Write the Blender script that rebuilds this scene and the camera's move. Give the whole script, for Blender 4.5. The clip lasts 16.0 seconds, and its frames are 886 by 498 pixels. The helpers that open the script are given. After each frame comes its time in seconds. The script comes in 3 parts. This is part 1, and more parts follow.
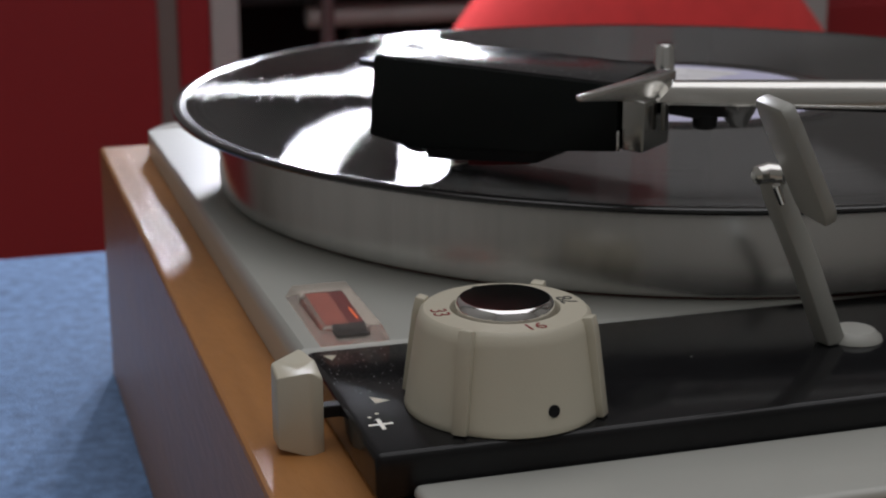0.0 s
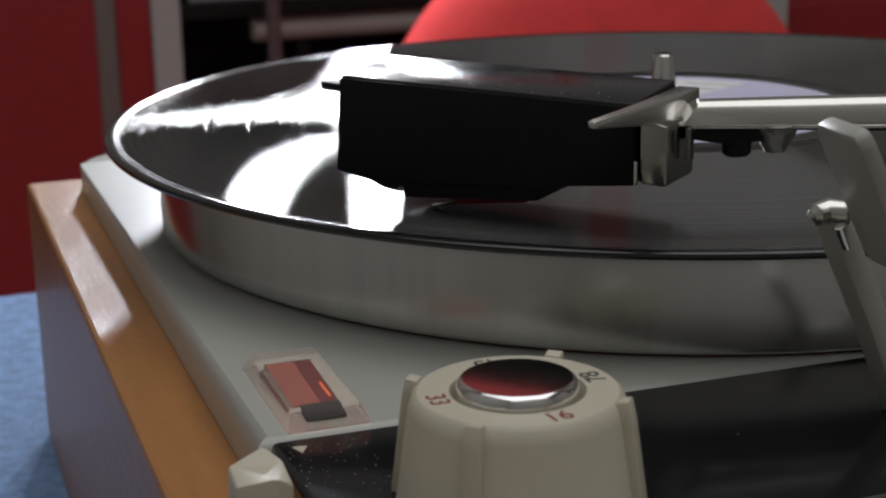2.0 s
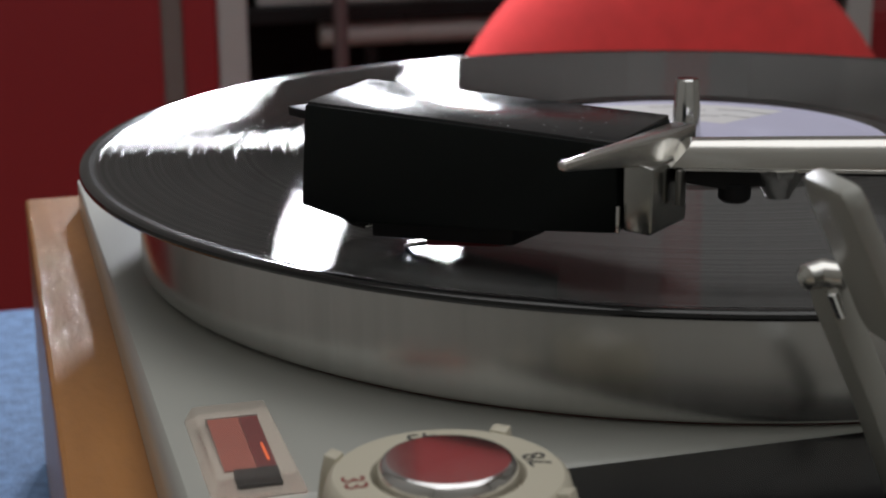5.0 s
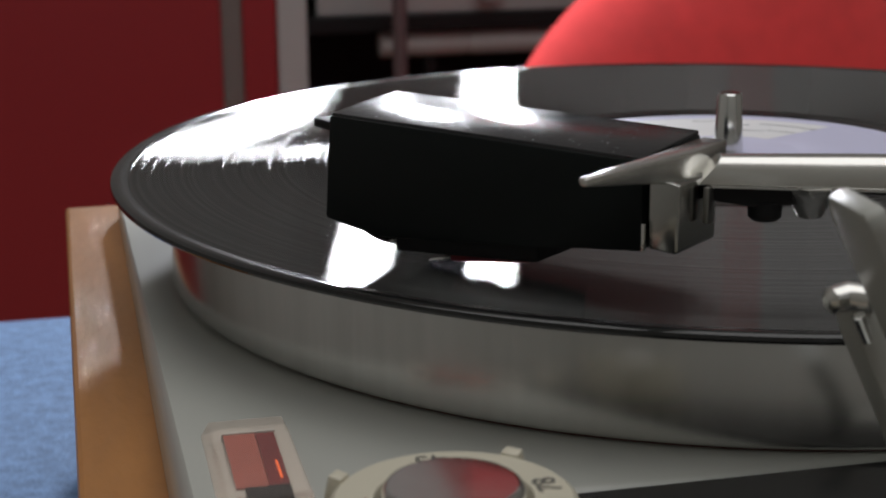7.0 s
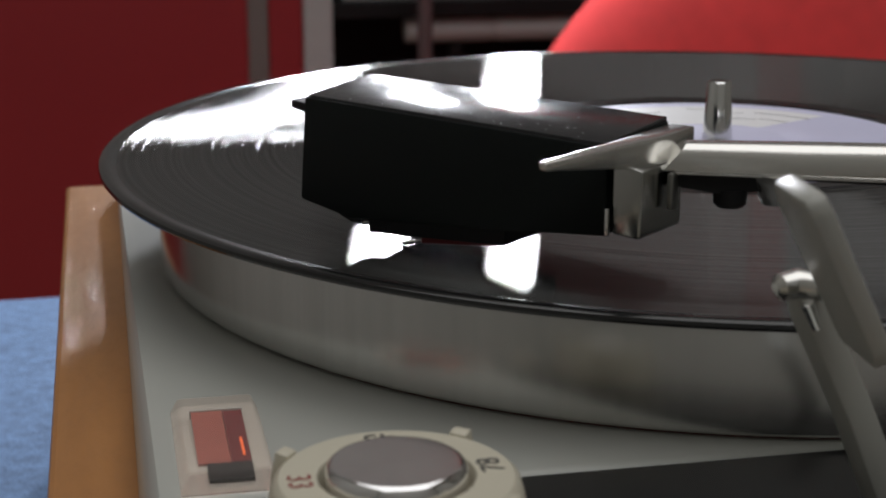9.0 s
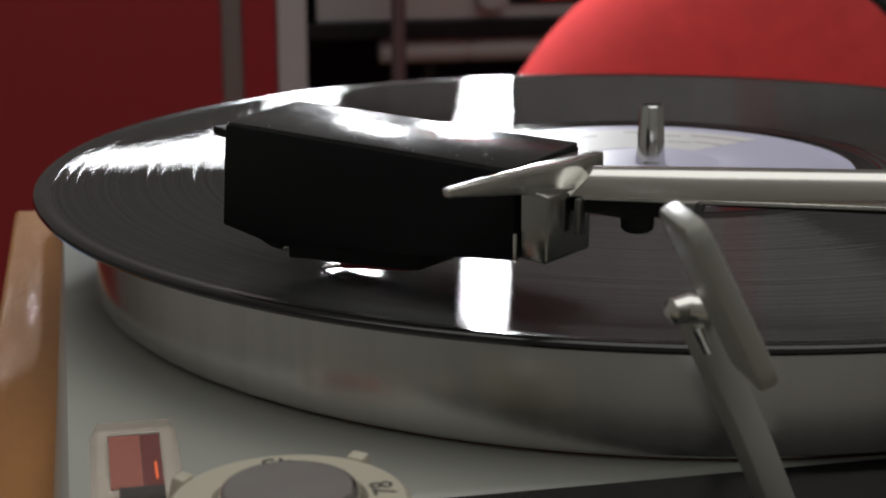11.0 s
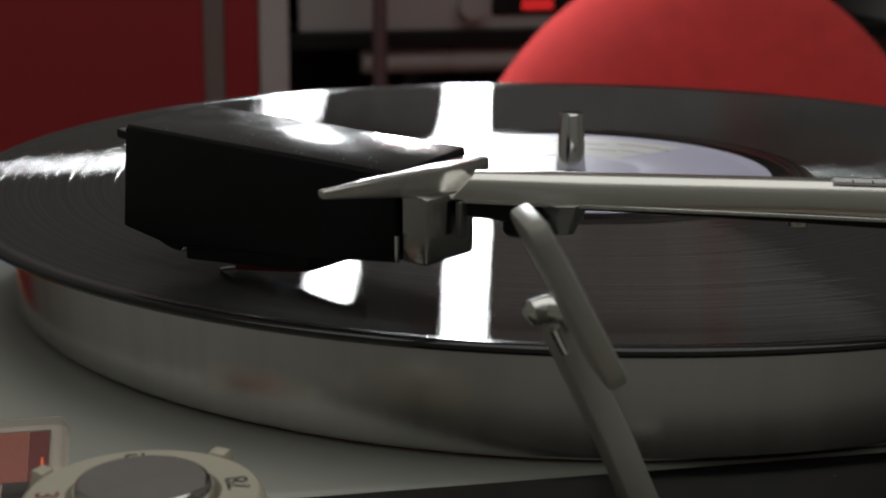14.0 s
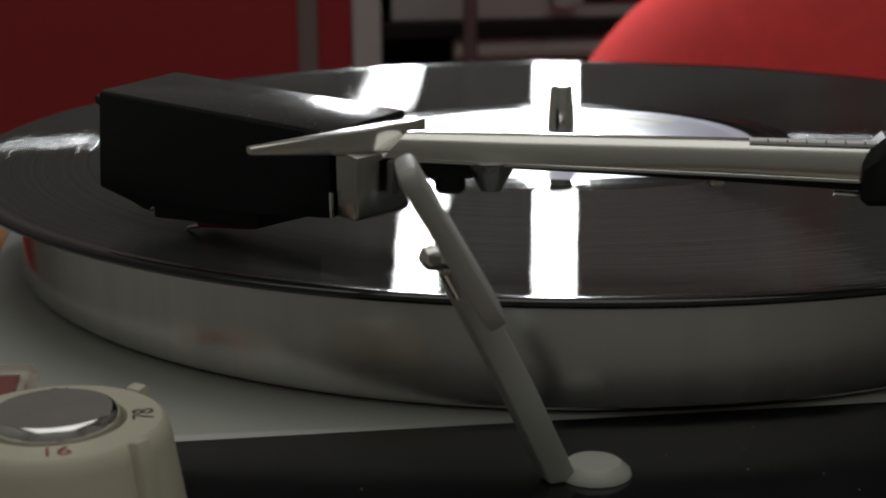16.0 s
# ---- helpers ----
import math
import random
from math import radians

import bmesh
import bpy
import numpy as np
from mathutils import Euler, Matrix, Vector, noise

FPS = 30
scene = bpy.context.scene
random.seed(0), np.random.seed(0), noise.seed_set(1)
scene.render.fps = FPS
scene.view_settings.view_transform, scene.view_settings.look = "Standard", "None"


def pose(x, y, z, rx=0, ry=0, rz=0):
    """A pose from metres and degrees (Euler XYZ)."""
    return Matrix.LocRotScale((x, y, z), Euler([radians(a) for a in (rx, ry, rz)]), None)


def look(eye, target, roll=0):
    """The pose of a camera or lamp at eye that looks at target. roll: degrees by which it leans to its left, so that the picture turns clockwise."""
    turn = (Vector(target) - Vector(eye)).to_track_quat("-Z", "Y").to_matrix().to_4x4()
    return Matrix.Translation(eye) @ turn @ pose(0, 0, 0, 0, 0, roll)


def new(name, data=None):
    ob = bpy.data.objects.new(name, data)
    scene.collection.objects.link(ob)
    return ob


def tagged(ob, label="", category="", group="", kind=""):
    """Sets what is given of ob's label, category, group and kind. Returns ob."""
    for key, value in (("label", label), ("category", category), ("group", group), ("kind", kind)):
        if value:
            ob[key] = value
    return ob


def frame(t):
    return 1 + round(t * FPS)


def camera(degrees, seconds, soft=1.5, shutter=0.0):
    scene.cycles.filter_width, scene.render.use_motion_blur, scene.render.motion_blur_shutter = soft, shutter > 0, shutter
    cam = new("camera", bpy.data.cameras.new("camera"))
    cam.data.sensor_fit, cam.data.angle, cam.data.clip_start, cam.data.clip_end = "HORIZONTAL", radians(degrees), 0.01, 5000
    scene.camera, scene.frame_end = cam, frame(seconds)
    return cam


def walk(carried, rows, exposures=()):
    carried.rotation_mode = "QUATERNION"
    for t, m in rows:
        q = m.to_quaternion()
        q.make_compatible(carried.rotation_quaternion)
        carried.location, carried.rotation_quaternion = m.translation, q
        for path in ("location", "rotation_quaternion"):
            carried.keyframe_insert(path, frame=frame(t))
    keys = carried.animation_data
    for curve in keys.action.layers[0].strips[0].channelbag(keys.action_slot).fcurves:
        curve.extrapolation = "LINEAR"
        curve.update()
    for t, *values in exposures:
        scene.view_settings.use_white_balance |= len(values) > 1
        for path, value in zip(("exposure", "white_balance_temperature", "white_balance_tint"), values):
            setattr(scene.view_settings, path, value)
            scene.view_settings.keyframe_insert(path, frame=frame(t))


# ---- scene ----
FOV = 30.73
cam = camera(FOV, 16.0, soft=2.0)
cam.data.dof.use_dof, cam.data.dof.focus_distance, cam.data.dof.aperture_fstop = True, 0.305, 36
PATH = [
    (0, -0.2098, -0.4532, 0.0878, 74.353, 0.103, -17.005),
    (0.5, -0.2174, -0.4387, 0.0900, 74.265, 0.005, -18.608),
    (1, -0.2096, -0.4219, 0.0891, 74.213, 0.616, -18.778),
    (1.5, -0.2007, -0.4103, 0.0841, 74.628, 1.173, -18.454),
    (2, -0.1985, -0.3934, 0.0809, 74.616, 1.142, -19.119),
    (2.5, -0.1895, -0.3787, 0.0786, 74.541, 1.362, -18.247),
    (3, -0.1771, -0.3708, 0.0793, 74.633, 1.342, -17.219),
    (5.5, -0.1657, -0.3699, 0.0800, 74.916, 0.534, -15.297),
    (6, -0.1629, -0.3671, 0.0799, 75.107, 0.625, -14.591),
    (6.5, -0.1610, -0.3668, 0.0793, 75.273, 0.604, -14.041),
    (7, -0.1587, -0.3663, 0.0792, 75.222, 0.494, -13.329),
    (7.5, -0.1556, -0.3657, 0.0790, 75.047, 0.277, -12.366),
    (8, -0.1536, -0.3664, 0.0787, 74.896, 0.079, -11.772),
    (8.5, -0.1505, -0.3684, 0.0786, 74.798, -0.026, -11.798),
    (9, -0.1479, -0.3708, 0.0789, 74.756, -0.033, -11.933),
    (11.5, -0.1326, -0.3768, 0.0809, 75.516, 0.111, -12.416),
    (12, -0.1300, -0.3764, 0.0809, 75.418, 0.332, -12.218),
    (12.5, -0.1286, -0.3776, 0.0809, 75.483, 0.450, -12.314),
    (13, -0.1254, -0.3790, 0.0800, 75.616, 0.052, -12.232),
    (13.5, -0.1223, -0.3816, 0.0802, 75.890, -0.191, -12.207),
    (14, -0.1171, -0.3848, 0.0802, 75.847, -0.375, -12.241),
    (14.5, -0.1149, -0.3863, 0.0797, 75.777, -0.191, -12.619),
    (15, -0.1083, -0.3860, 0.0769, 76.136, 0.033, -12.718),
    (15.5, -0.1011, -0.3973, 0.0783, 75.692, 0.160, -11.274),
    (16, -0.0863, -0.4056, 0.0771, 75.624, 0.432, -7.853),
]

walk(cam, [(r[0], pose(*r[1:])) for r in PATH],
     exposures=[(0, -0.22, 6200, 16), (3, -0.22, 6300, 13), (5.5, -0.1, 6300, 13), (9, -0.12, 6300, 13), (12, -0.46, 6500, 10), (14, -0.7, 6500, 9), (16, -0.78, 6500, 8)])

# ---- world and lamps ----
world = bpy.data.worlds.new("room_light")
scene.world = world
world.use_nodes = True
world.node_tree.nodes["Background"].inputs[0].default_value = (0.9, 0.93, 1.0, 1)
world.node_tree.nodes["Background"].inputs[1].default_value = 0.18


def area_lamp(name, eye, target, w, h, watts, colour=(1, 1, 1), spread=180):
    data = bpy.data.lights.new(name, "AREA")
    data.shape, data.size, data.size_y = "RECTANGLE", w, h
    data.energy, data.color, data.spread = watts, colour, radians(spread)
    ob = new(name, data)
    ob.matrix_world = look(eye, target)
    return ob


# two small bright lamps far behind the deck, and a broad added fill overhead
area_lamp("spot_lamp", (0.184, 0.885, 0.206), (-0.02, -0.1, 0.0), 0.033, 0.080, 3.4, (0.95, 0.98, 1.0))
area_lamp("spot_lamp", (0.078, 0.983, 0.315), (-0.02, -0.1, 0.0), 0.035, 0.080, 3.6, (0.95, 0.98, 1.0))
area_lamp("overhead_fill", (0.1, -0.25, 1.85), (0.1, -0.24, 0.0), 2.2, 2.4, 24.0, (1.0, 1.0, 0.95))

# ---- materials ----


def material(name, base, rough=0.5, metal=0.0, vary=0.15, scale=60.0, fine=900.0, bump=0.05, coat=0.0, rough_vary=0.1,
             stretch=(1, 1, 1), tint=None, dist=0.001, spec=0.5, coat_bump=0.0):
    m = bpy.data.materials.new(name)
    m.use_nodes = True
    nt = m.node_tree
    b = nt.nodes["Principled BSDF"]
    b.inputs["Metallic"].default_value = metal
    b.inputs["Specular IOR Level"].default_value = spec
    if coat:
        b.inputs["Coat Weight"].default_value = coat
        b.inputs["Coat Roughness"].default_value = 0.045
    tc = nt.nodes.new("ShaderNodeTexCoord")
    mp = nt.nodes.new("ShaderNodeMapping")
    mp.inputs["Scale"].default_value = stretch
    nt.links.new(tc.outputs["Object"], mp.inputs[0])
    n1 = nt.nodes.new("ShaderNodeTexNoise")
    n1.inputs["Scale"].default_value = scale
    n1.inputs["Detail"].default_value = 6
    n2 = nt.nodes.new("ShaderNodeTexNoise")
    n2.inputs["Scale"].default_value = fine
    n2.inputs["Detail"].default_value = 3
    for n in (n1, n2):
        nt.links.new(mp.outputs[0], n.inputs["Vector"])
    mix = nt.nodes.new("ShaderNodeMix")
    mix.data_type = "RGBA"
    lo = [max(0, c * (1 - vary)) for c in base]
    hi = [min(1, c * (1 + vary)) for c in (tint or base)]
    mix.inputs[6].default_value, mix.inputs[7].default_value = (*lo, 1), (*hi, 1)
    add = nt.nodes.new("ShaderNodeMath")
    add.operation = "MULTIPLY_ADD"
    add.inputs[1].default_value = 0.35
    nt.links.new(n2.outputs[0], add.inputs[0])
    sc = nt.nodes.new("ShaderNodeMath")
    sc.operation = "MULTIPLY"
    sc.inputs[1].default_value = 0.65
    nt.links.new(n1.outputs[0], sc.inputs[0])
    nt.links.new(sc.outputs[0], add.inputs[2])
    nt.links.new(add.outputs[0], mix.inputs[0])
    nt.links.new(mix.outputs[2], b.inputs["Base Color"])
    mr = nt.nodes.new("ShaderNodeMapRange")
    mr.inputs["To Min"].default_value = max(0.02, rough - rough_vary)
    mr.inputs["To Max"].default_value = min(1, rough + rough_vary)
    nt.links.new(add.outputs[0], mr.inputs[0])
    nt.links.new(mr.outputs[0], b.inputs["Roughness"])
    if coat_bump:
        n3 = nt.nodes.new("ShaderNodeTexNoise")
        n3.inputs["Scale"].default_value, n3.inputs["Detail"].default_value = 260, 5
        ripple = nt.nodes.new("ShaderNodeMapping")
        ripple.inputs["Scale"].default_value = (1, 0.3, 1)
        nt.links.new(tc.outputs["Object"], ripple.inputs[0])
        nt.links.new(ripple.outputs[0], n3.inputs["Vector"])
        cb = nt.nodes.new("ShaderNodeBump")
        cb.inputs["Strength"].default_value, cb.inputs["Distance"].default_value = coat_bump, 0.0016
        nt.links.new(n3.outputs[0], cb.inputs["Height"])
        nt.links.new(cb.outputs[0], b.inputs["Coat Normal"])
    if bump:
        bp = nt.nodes.new("ShaderNodeBump")
        bp.inputs["Strength"].default_value = bump
        bp.inputs["Distance"].default_value = dist
        nt.links.new(n2.outputs[0], bp.inputs["Height"])
        nt.links.new(bp.outputs[0], b.inputs["Normal"])
    return m


def vinyl_material():
    """Black vinyl with circular grooves: the sheen stretches across the grooves and wavers a little from groove to groove."""
    m = bpy.data.materials.new("vinyl")
    m.use_nodes = True
    nt = m.node_tree
    nt.nodes.remove(nt.nodes["Principled BSDF"])
    out = nt.nodes["Material Output"]
    tan = nt.nodes.new("ShaderNodeTangent")
    tan.direction_type, tan.axis = "RADIAL", "Z"
    tc = nt.nodes.new("ShaderNodeTexCoord")
    ln = nt.nodes.new("ShaderNodeVectorMath")
    ln.operation = "LENGTH"
    nt.links.new(tc.outputs["Object"], ln.inputs[0])

    def rings(scale, lo, hi, detail=3):
        nz = nt.nodes.new("ShaderNodeTexNoise")
        nz.noise_dimensions = "1D"
        nz.inputs["Scale"].default_value, nz.inputs["Detail"].default_value = scale, detail
        nt.links.new(ln.outputs["Value"], nz.inputs["W"])
        mr = nt.nodes.new("ShaderNodeMapRange")
        mr.inputs["From Min"].default_value, mr.inputs["From Max"].default_value = 0.25, 0.75
        mr.inputs["To Min"].default_value, mr.inputs["To Max"].default_value = lo, hi
        nt.links.new(nz.outputs[0], mr.inputs[0])
        return mr.outputs[0]

    gloss = nt.nodes.new("ShaderNodeBsdfAnisotropic")
    gloss.distribution = "BECKMANN"
    gloss.inputs["Anisotropy"].default_value = 0.8
    nt.links.new(rings(300, 0.11, 0.13), gloss.inputs["Roughness"])
    nt.links.new(rings(900, 0.48, 0.62, 6), gloss.inputs["Color"])
    nt.links.new(rings(900, -0.005, 0.005, 6), gloss.inputs["Rotation"])
    nt.links.new(tan.outputs[0], gloss.inputs["Tangent"])
    # the sloping groove walls throw light far to the side of the mirror direction
    walls = nt.nodes.new("ShaderNodeBsdfAnisotropic")
    walls.distribution = "BECKMANN"
    walls.inputs["Anisotropy"].default_value = 0.88
    nt.links.new(rings(300, 0.22, 0.25), walls.inputs["Roughness"])
    nt.links.new(rings(1100, 0.35, 0.95, 6), walls.inputs["Color"])
    nt.links.new(rings(800, -0.018, 0.018, 5), walls.inputs["Rotation"])
    nt.links.new(tan.outputs[0], walls.inputs["Tangent"])
    both = nt.nodes.new("ShaderNodeMixShader")
    both.inputs[0].default_value = 0.40
    nt.links.new(gloss.outputs[0], both.inputs[1])
    nt.links.new(walls.outputs[0], both.inputs[2])
    body = nt.nodes.new("ShaderNodeBsdfDiffuse")
    body.inputs["Color"].default_value = (0.034, 0.034, 0.033, 1)
    fr = nt.nodes.new("ShaderNodeFresnel")
    fr.inputs["IOR"].default_value = 1.62
    mix = nt.nodes.new("ShaderNodeMixShader")
    nt.links.new(fr.outputs[0], mix.inputs[0])
    nt.links.new(body.outputs[0], mix.inputs[1])
    nt.links.new(both.outputs[0], mix.inputs[2])
    nt.links.new(mix.outputs[0], out.inputs["Surface"])
    return m


def turned_metal(name, base, rough, aniso=0.7, rot=0.0, rv=0.06):
    """Metal turned on a lathe, with fine rings round its own upright axis."""
    m = material(name, base, rough=rough, metal=1.0, vary=0.2, scale=140, fine=700, stretch=(1, 1, 0.03), bump=0.0, rough_vary=rv)
    nt = m.node_tree
    b = nt.nodes["Principled BSDF"]
    b.inputs["Anisotropic"].default_value = aniso
    b.inputs["Anisotropic Rotation"].default_value = rot
    tan = nt.nodes.new("ShaderNodeTangent")
    tan.direction_type, tan.axis = "RADIAL", "Z"
    nt.links.new(tan.outputs[0], b.inputs["Tangent"])
    return m


def clear_plastic():
    m = bpy.data.materials.new("clear_plastic")
    m.use_nodes = True
    b = m.node_tree.nodes["Principled BSDF"]
    b.inputs["Base Color"].default_value = (0.82, 0.75, 0.70, 1)
    b.inputs["Transmission Weight"].default_value = 0.9
    b.inputs["Roughness"].default_value = 0.25
    b.inputs["IOR"].default_value = 1.08
    return m


def denim():
    m = material("blue_cloth", (0.075, 0.155, 0.60), rough=0.9, vary=0.95, scale=170, fine=800, bump=0.8, tint=(0.175, 0.29, 0.97))
    return m


def glow(name, colour, strength):
    m = bpy.data.materials.new(name)
    m.use_nodes = True
    b = m.node_tree.nodes["Principled BSDF"]
    b.inputs["Base Color"].default_value = (*colour, 1)
    b.inputs["Emission Color"].default_value = (*colour, 1)
    b.inputs["Emission Strength"].default_value = strength
    return m


CREAM = material("cream_enamel", (0.45, 0.455, 0.42), rough=0.38, vary=0.05, scale=30, fine=1600, bump=0.02, coat=0.3)
KNOB = material("ivory_plastic", (0.60, 0.56, 0.45), rough=0.42, vary=0.05, scale=80, fine=1800, bump=0.03)
BLACK_GLOSS = material("black_enamel", (0.012, 0.012, 0.013), rough=0.15, vary=0.4, scale=90, fine=900, bump=0.06, dist=0.0003, rough_vary=0.08, spec=0.25)
BLACK_SHELL = material("black_headshell", (0.009, 0.011, 0.011), rough=0.4, vary=0.2, scale=120, fine=1500, bump=0.02, spec=0.12)
BLACK_TOP = material("scuffed_black_top", (0.02, 0.02, 0.022), rough=0.17, vary=0.5, scale=240, fine=900, bump=0.16, dist=0.0004, rough_vary=0.14)
WOOD = material("varnished_wood", (0.30, 0.115, 0.030), rough=0.45, vary=0.3, scale=22, fine=260, bump=0.2, dist=0.0006, coat=0.22, coat_bump=1.3, stretch=(1, 0.12, 1), tint=(0.44, 0.20, 0.06))
WOOD_X = material("varnished_wood_across", (0.30, 0.115, 0.030), rough=0.45, vary=0.3, scale=22, fine=260, bump=0.2, dist=0.0006, coat=0.22, coat_bump=1.3, stretch=(0.12, 1, 1), tint=(0.44, 0.20, 0.06))
VINYL = vinyl_material()
PLATTER = turned_metal("turned_aluminium", (0.60, 0.595, 0.58), 0.22, 0.4, 0.25, 0.06)
CHROME = material("chrome", (0.75, 0.75, 0.74), rough=0.12, metal=1.0, vary=0.05, bump=0.0, rough_vary=0.05)
SATIN = material("satin_metal", (0.70, 0.69, 0.66), rough=0.25, metal=1.0, vary=0.03, scale=40, fine=900, bump=0.006, rough_vary=0.04)
DULL = material("dull_metal", (0.32, 0.315, 0.30), rough=0.32, metal=1.0, vary=0.2, scale=150, fine=900, bump=0.02, rough_vary=0.08)
COLLAR = material("smooth_grey_metal", (0.42, 0.42, 0.40), rough=0.2, metal=1.0, vary=0.12, scale=150, fine=900, bump=0.02, rough_vary=0.06)
BUTTON = turned_metal("spun_button", (0.93, 0.90, 0.90), 0.09, 0.0, 0.0, 0.03)
GREY_LEVER = material("grey_lever_plastic", (0.38, 0.38, 0.35), rough=0.42, vary=0.06, scale=90, fine=1500, bump=0.04)
LABEL = material("lavender_label", (0.56, 0.55, 0.72), rough=0.35, vary=0.05, scale=80, bump=0.02)
LABEL_W = material("white_label_paper", (0.80, 0.79, 0.80), rough=0.32, vary=0.04, scale=80, bump=0.02)
RED_INK = material("red_ink", (0.25, 0.03, 0.03), rough=0.5, bump=0)
DARK_INK = material("dark_ink", (0.05, 0.05, 0.05), rough=0.5, bump=0)
RED_PLASTIC = material("red_plastic", (0.13, 0.006, 0.008), rough=0.35, vary=0.15)
DARK_RED = material("dark_red_gap", (0.09, 0.012, 0.010), rough=0.6, vary=0.2)
AMBER = material("red_prism", (0.31, 0.09, 0.068), rough=0.18, vary=0.25, scale=90, bump=0.0)
BLACK_MATTE = material("black_matte", (0.008, 0.008, 0.009), rough=0.55, vary=0.3, spec=0.25)
BEAD = material("smooth_vinyl_edge", (0.012, 0.012, 0.012), rough=0.12, vary=0.3, scale=40, bump=0.0, rough_vary=0.05)
CLEAR = clear_plastic()
DENIM = denim()
DUST = material("dust", (0.26, 0.26, 0.27), rough=0.7, vary=0.1)
RED_PANEL = material("red_lacquer", (0.31, 0.017, 0.023), rough=0.5, vary=0.06, scale=6, fine=300, bump=0.02)
RED_BRIGHT = material("bright_red_lacquer", (0.58, 0.06, 0.065), rough=0.45, vary=0.06, scale=6, fine=300, bump=0.02)
RED_CLOTH = material("red_wool", (0.78, 0.062, 0.062), rough=0.9, vary=0.3, scale=45, fine=600, bump=0.6)
GREY_TRIM = material("grey_trim", (0.19, 0.16, 0.15), rough=0.5, vary=0.08)
WHITE_TRIM = material("white_post_paint", (0.46, 0.45, 0.45), rough=0.5, vary=0.05)
SILVER_FACE = material("silver_faceplate", (0.38, 0.38, 0.38), rough=0.45, metal=0.2, vary=0.05, stretch=(0.1, 1, 1))
BROWN_ROD = material("brown_rod", (0.12, 0.08, 0.085), rough=0.5, vary=0.1)
FLOOR = material("floor_boards", (0.20, 0.13, 0.08), rough=0.5, vary=0.25, scale=5, stretch=(0.1, 1, 1))
GREY_WALL = material("grey_wall", (0.42, 0.41, 0.40), rough=0.8, vary=0.15, scale=6)
DIM_WALL = material("dull_olive_wall", (0.38, 0.38, 0.35), rough=0.85, vary=0.12, scale=8)
CEILING = material("ceiling_paint", (0.70, 0.69, 0.66), rough=0.9, vary=0.04)

# ---- mesh helpers (millimetres in, metres out) ----
MM = 0.001


def part(name, bm, mat, parent=None, label="", smooth=False):
    me = bpy.data.meshes.new(name)
    bmesh.ops.recalc_face_normals(bm, faces=bm.faces)
    bm.to_mesh(me)
    bm.free()
    me.materials.append(mat)
    for p in me.polygons:
        p.use_smooth = smooth
    if smooth:
        me.set_sharp_from_angle(angle=radians(35))
    ob = new(name, me)
    if parent is not None:
        ob.parent = parent
    if label:
        ob["label"] = label
    return ob


def thing(name, at=(0, 0, 0), label="", category="", group="", kind=""):
    ob = new(name)
    ob.location = [a * MM for a in at]
    ob.empty_display_size = 0.02
    return tagged(ob, label, category, group, kind)


def bevelled(bm, width, segments=2):
    if width:
        bmesh.ops.bevel(bm, geom=list(bm.edges), offset=width * MM, segments=segments, profile=0.5, affect="EDGES", clamp_overlap=True)
    return bm


def box(x0, x1, y0, y1, z0, z1, bevel=0.0, segments=2):
    bm = bmesh.new()
    m = Matrix.Translation(((x0 + x1) / 2 * MM, (y0 + y1) / 2 * MM, (z0 + z1) / 2 * MM)) @ Matrix.Diagonal(((x1 - x0) * MM, (y1 - y0) * MM, (z1 - z0) * MM, 1))
    bmesh.ops.create_cube(bm, size=1, matrix=m)
    return bevelled(bm, bevel, segments)


def prism(poly, z0, z1, bevel=0.0, segments=2):
    """Upright prism over a plan outline; z0 and z1 may be lists, one height a corner."""
    n = len(poly)
    lo = z0 if isinstance(z0, (list, tuple)) else [z0] * n
    hi = z1 if isinstance(z1, (list, tuple)) else [z1] * n
    bm = bmesh.new()
    a = [bm.verts.new((p[0] * MM, p[1] * MM, z * MM)) for p, z in zip(poly, lo)]
    b = [bm.verts.new((p[0] * MM, p[1] * MM, z * MM)) for p, z in zip(poly, hi)]
    bm.faces.new(a[::-1])
    bm.faces.new(b)
    for i in range(n):
        j = (i + 1) % n
        bm.faces.new((a[i], a[j], b[j], b[i]))
    return bevelled(bm, bevel, segments)


def lathe(profile, steps=96, centre=(0, 0)):
    """Turn a profile of (radius, height) round an upright axis."""
    bm = bmesh.new()
    rings = []
    for r, z in profile:
        if r < 1e-6:
            rings.append([bm.verts.new((centre[0] * MM, centre[1] * MM, z * MM))])
        else:
            rings.append([bm.verts.new(((centre[0] + r * math.cos(2 * math.pi * i / steps)) * MM, (centre[1] + r * math.sin(2 * math.pi * i / steps)) * MM, z * MM)) for i in range(steps)])
    for a, b in zip(rings, rings[1:]):
        for i in range(steps):
            j = (i + 1) % steps
            if len(a) == 1 and len(b) == 1:
                continue
            if len(a) == 1:
                bm.faces.new((a[0], b[i], b[j]))
            elif len(b) == 1:
                bm.faces.new((a[i], a[j], b[0]))
            else:
                bm.faces.new((a[i], a[j], b[j], b[i]))
    return bm


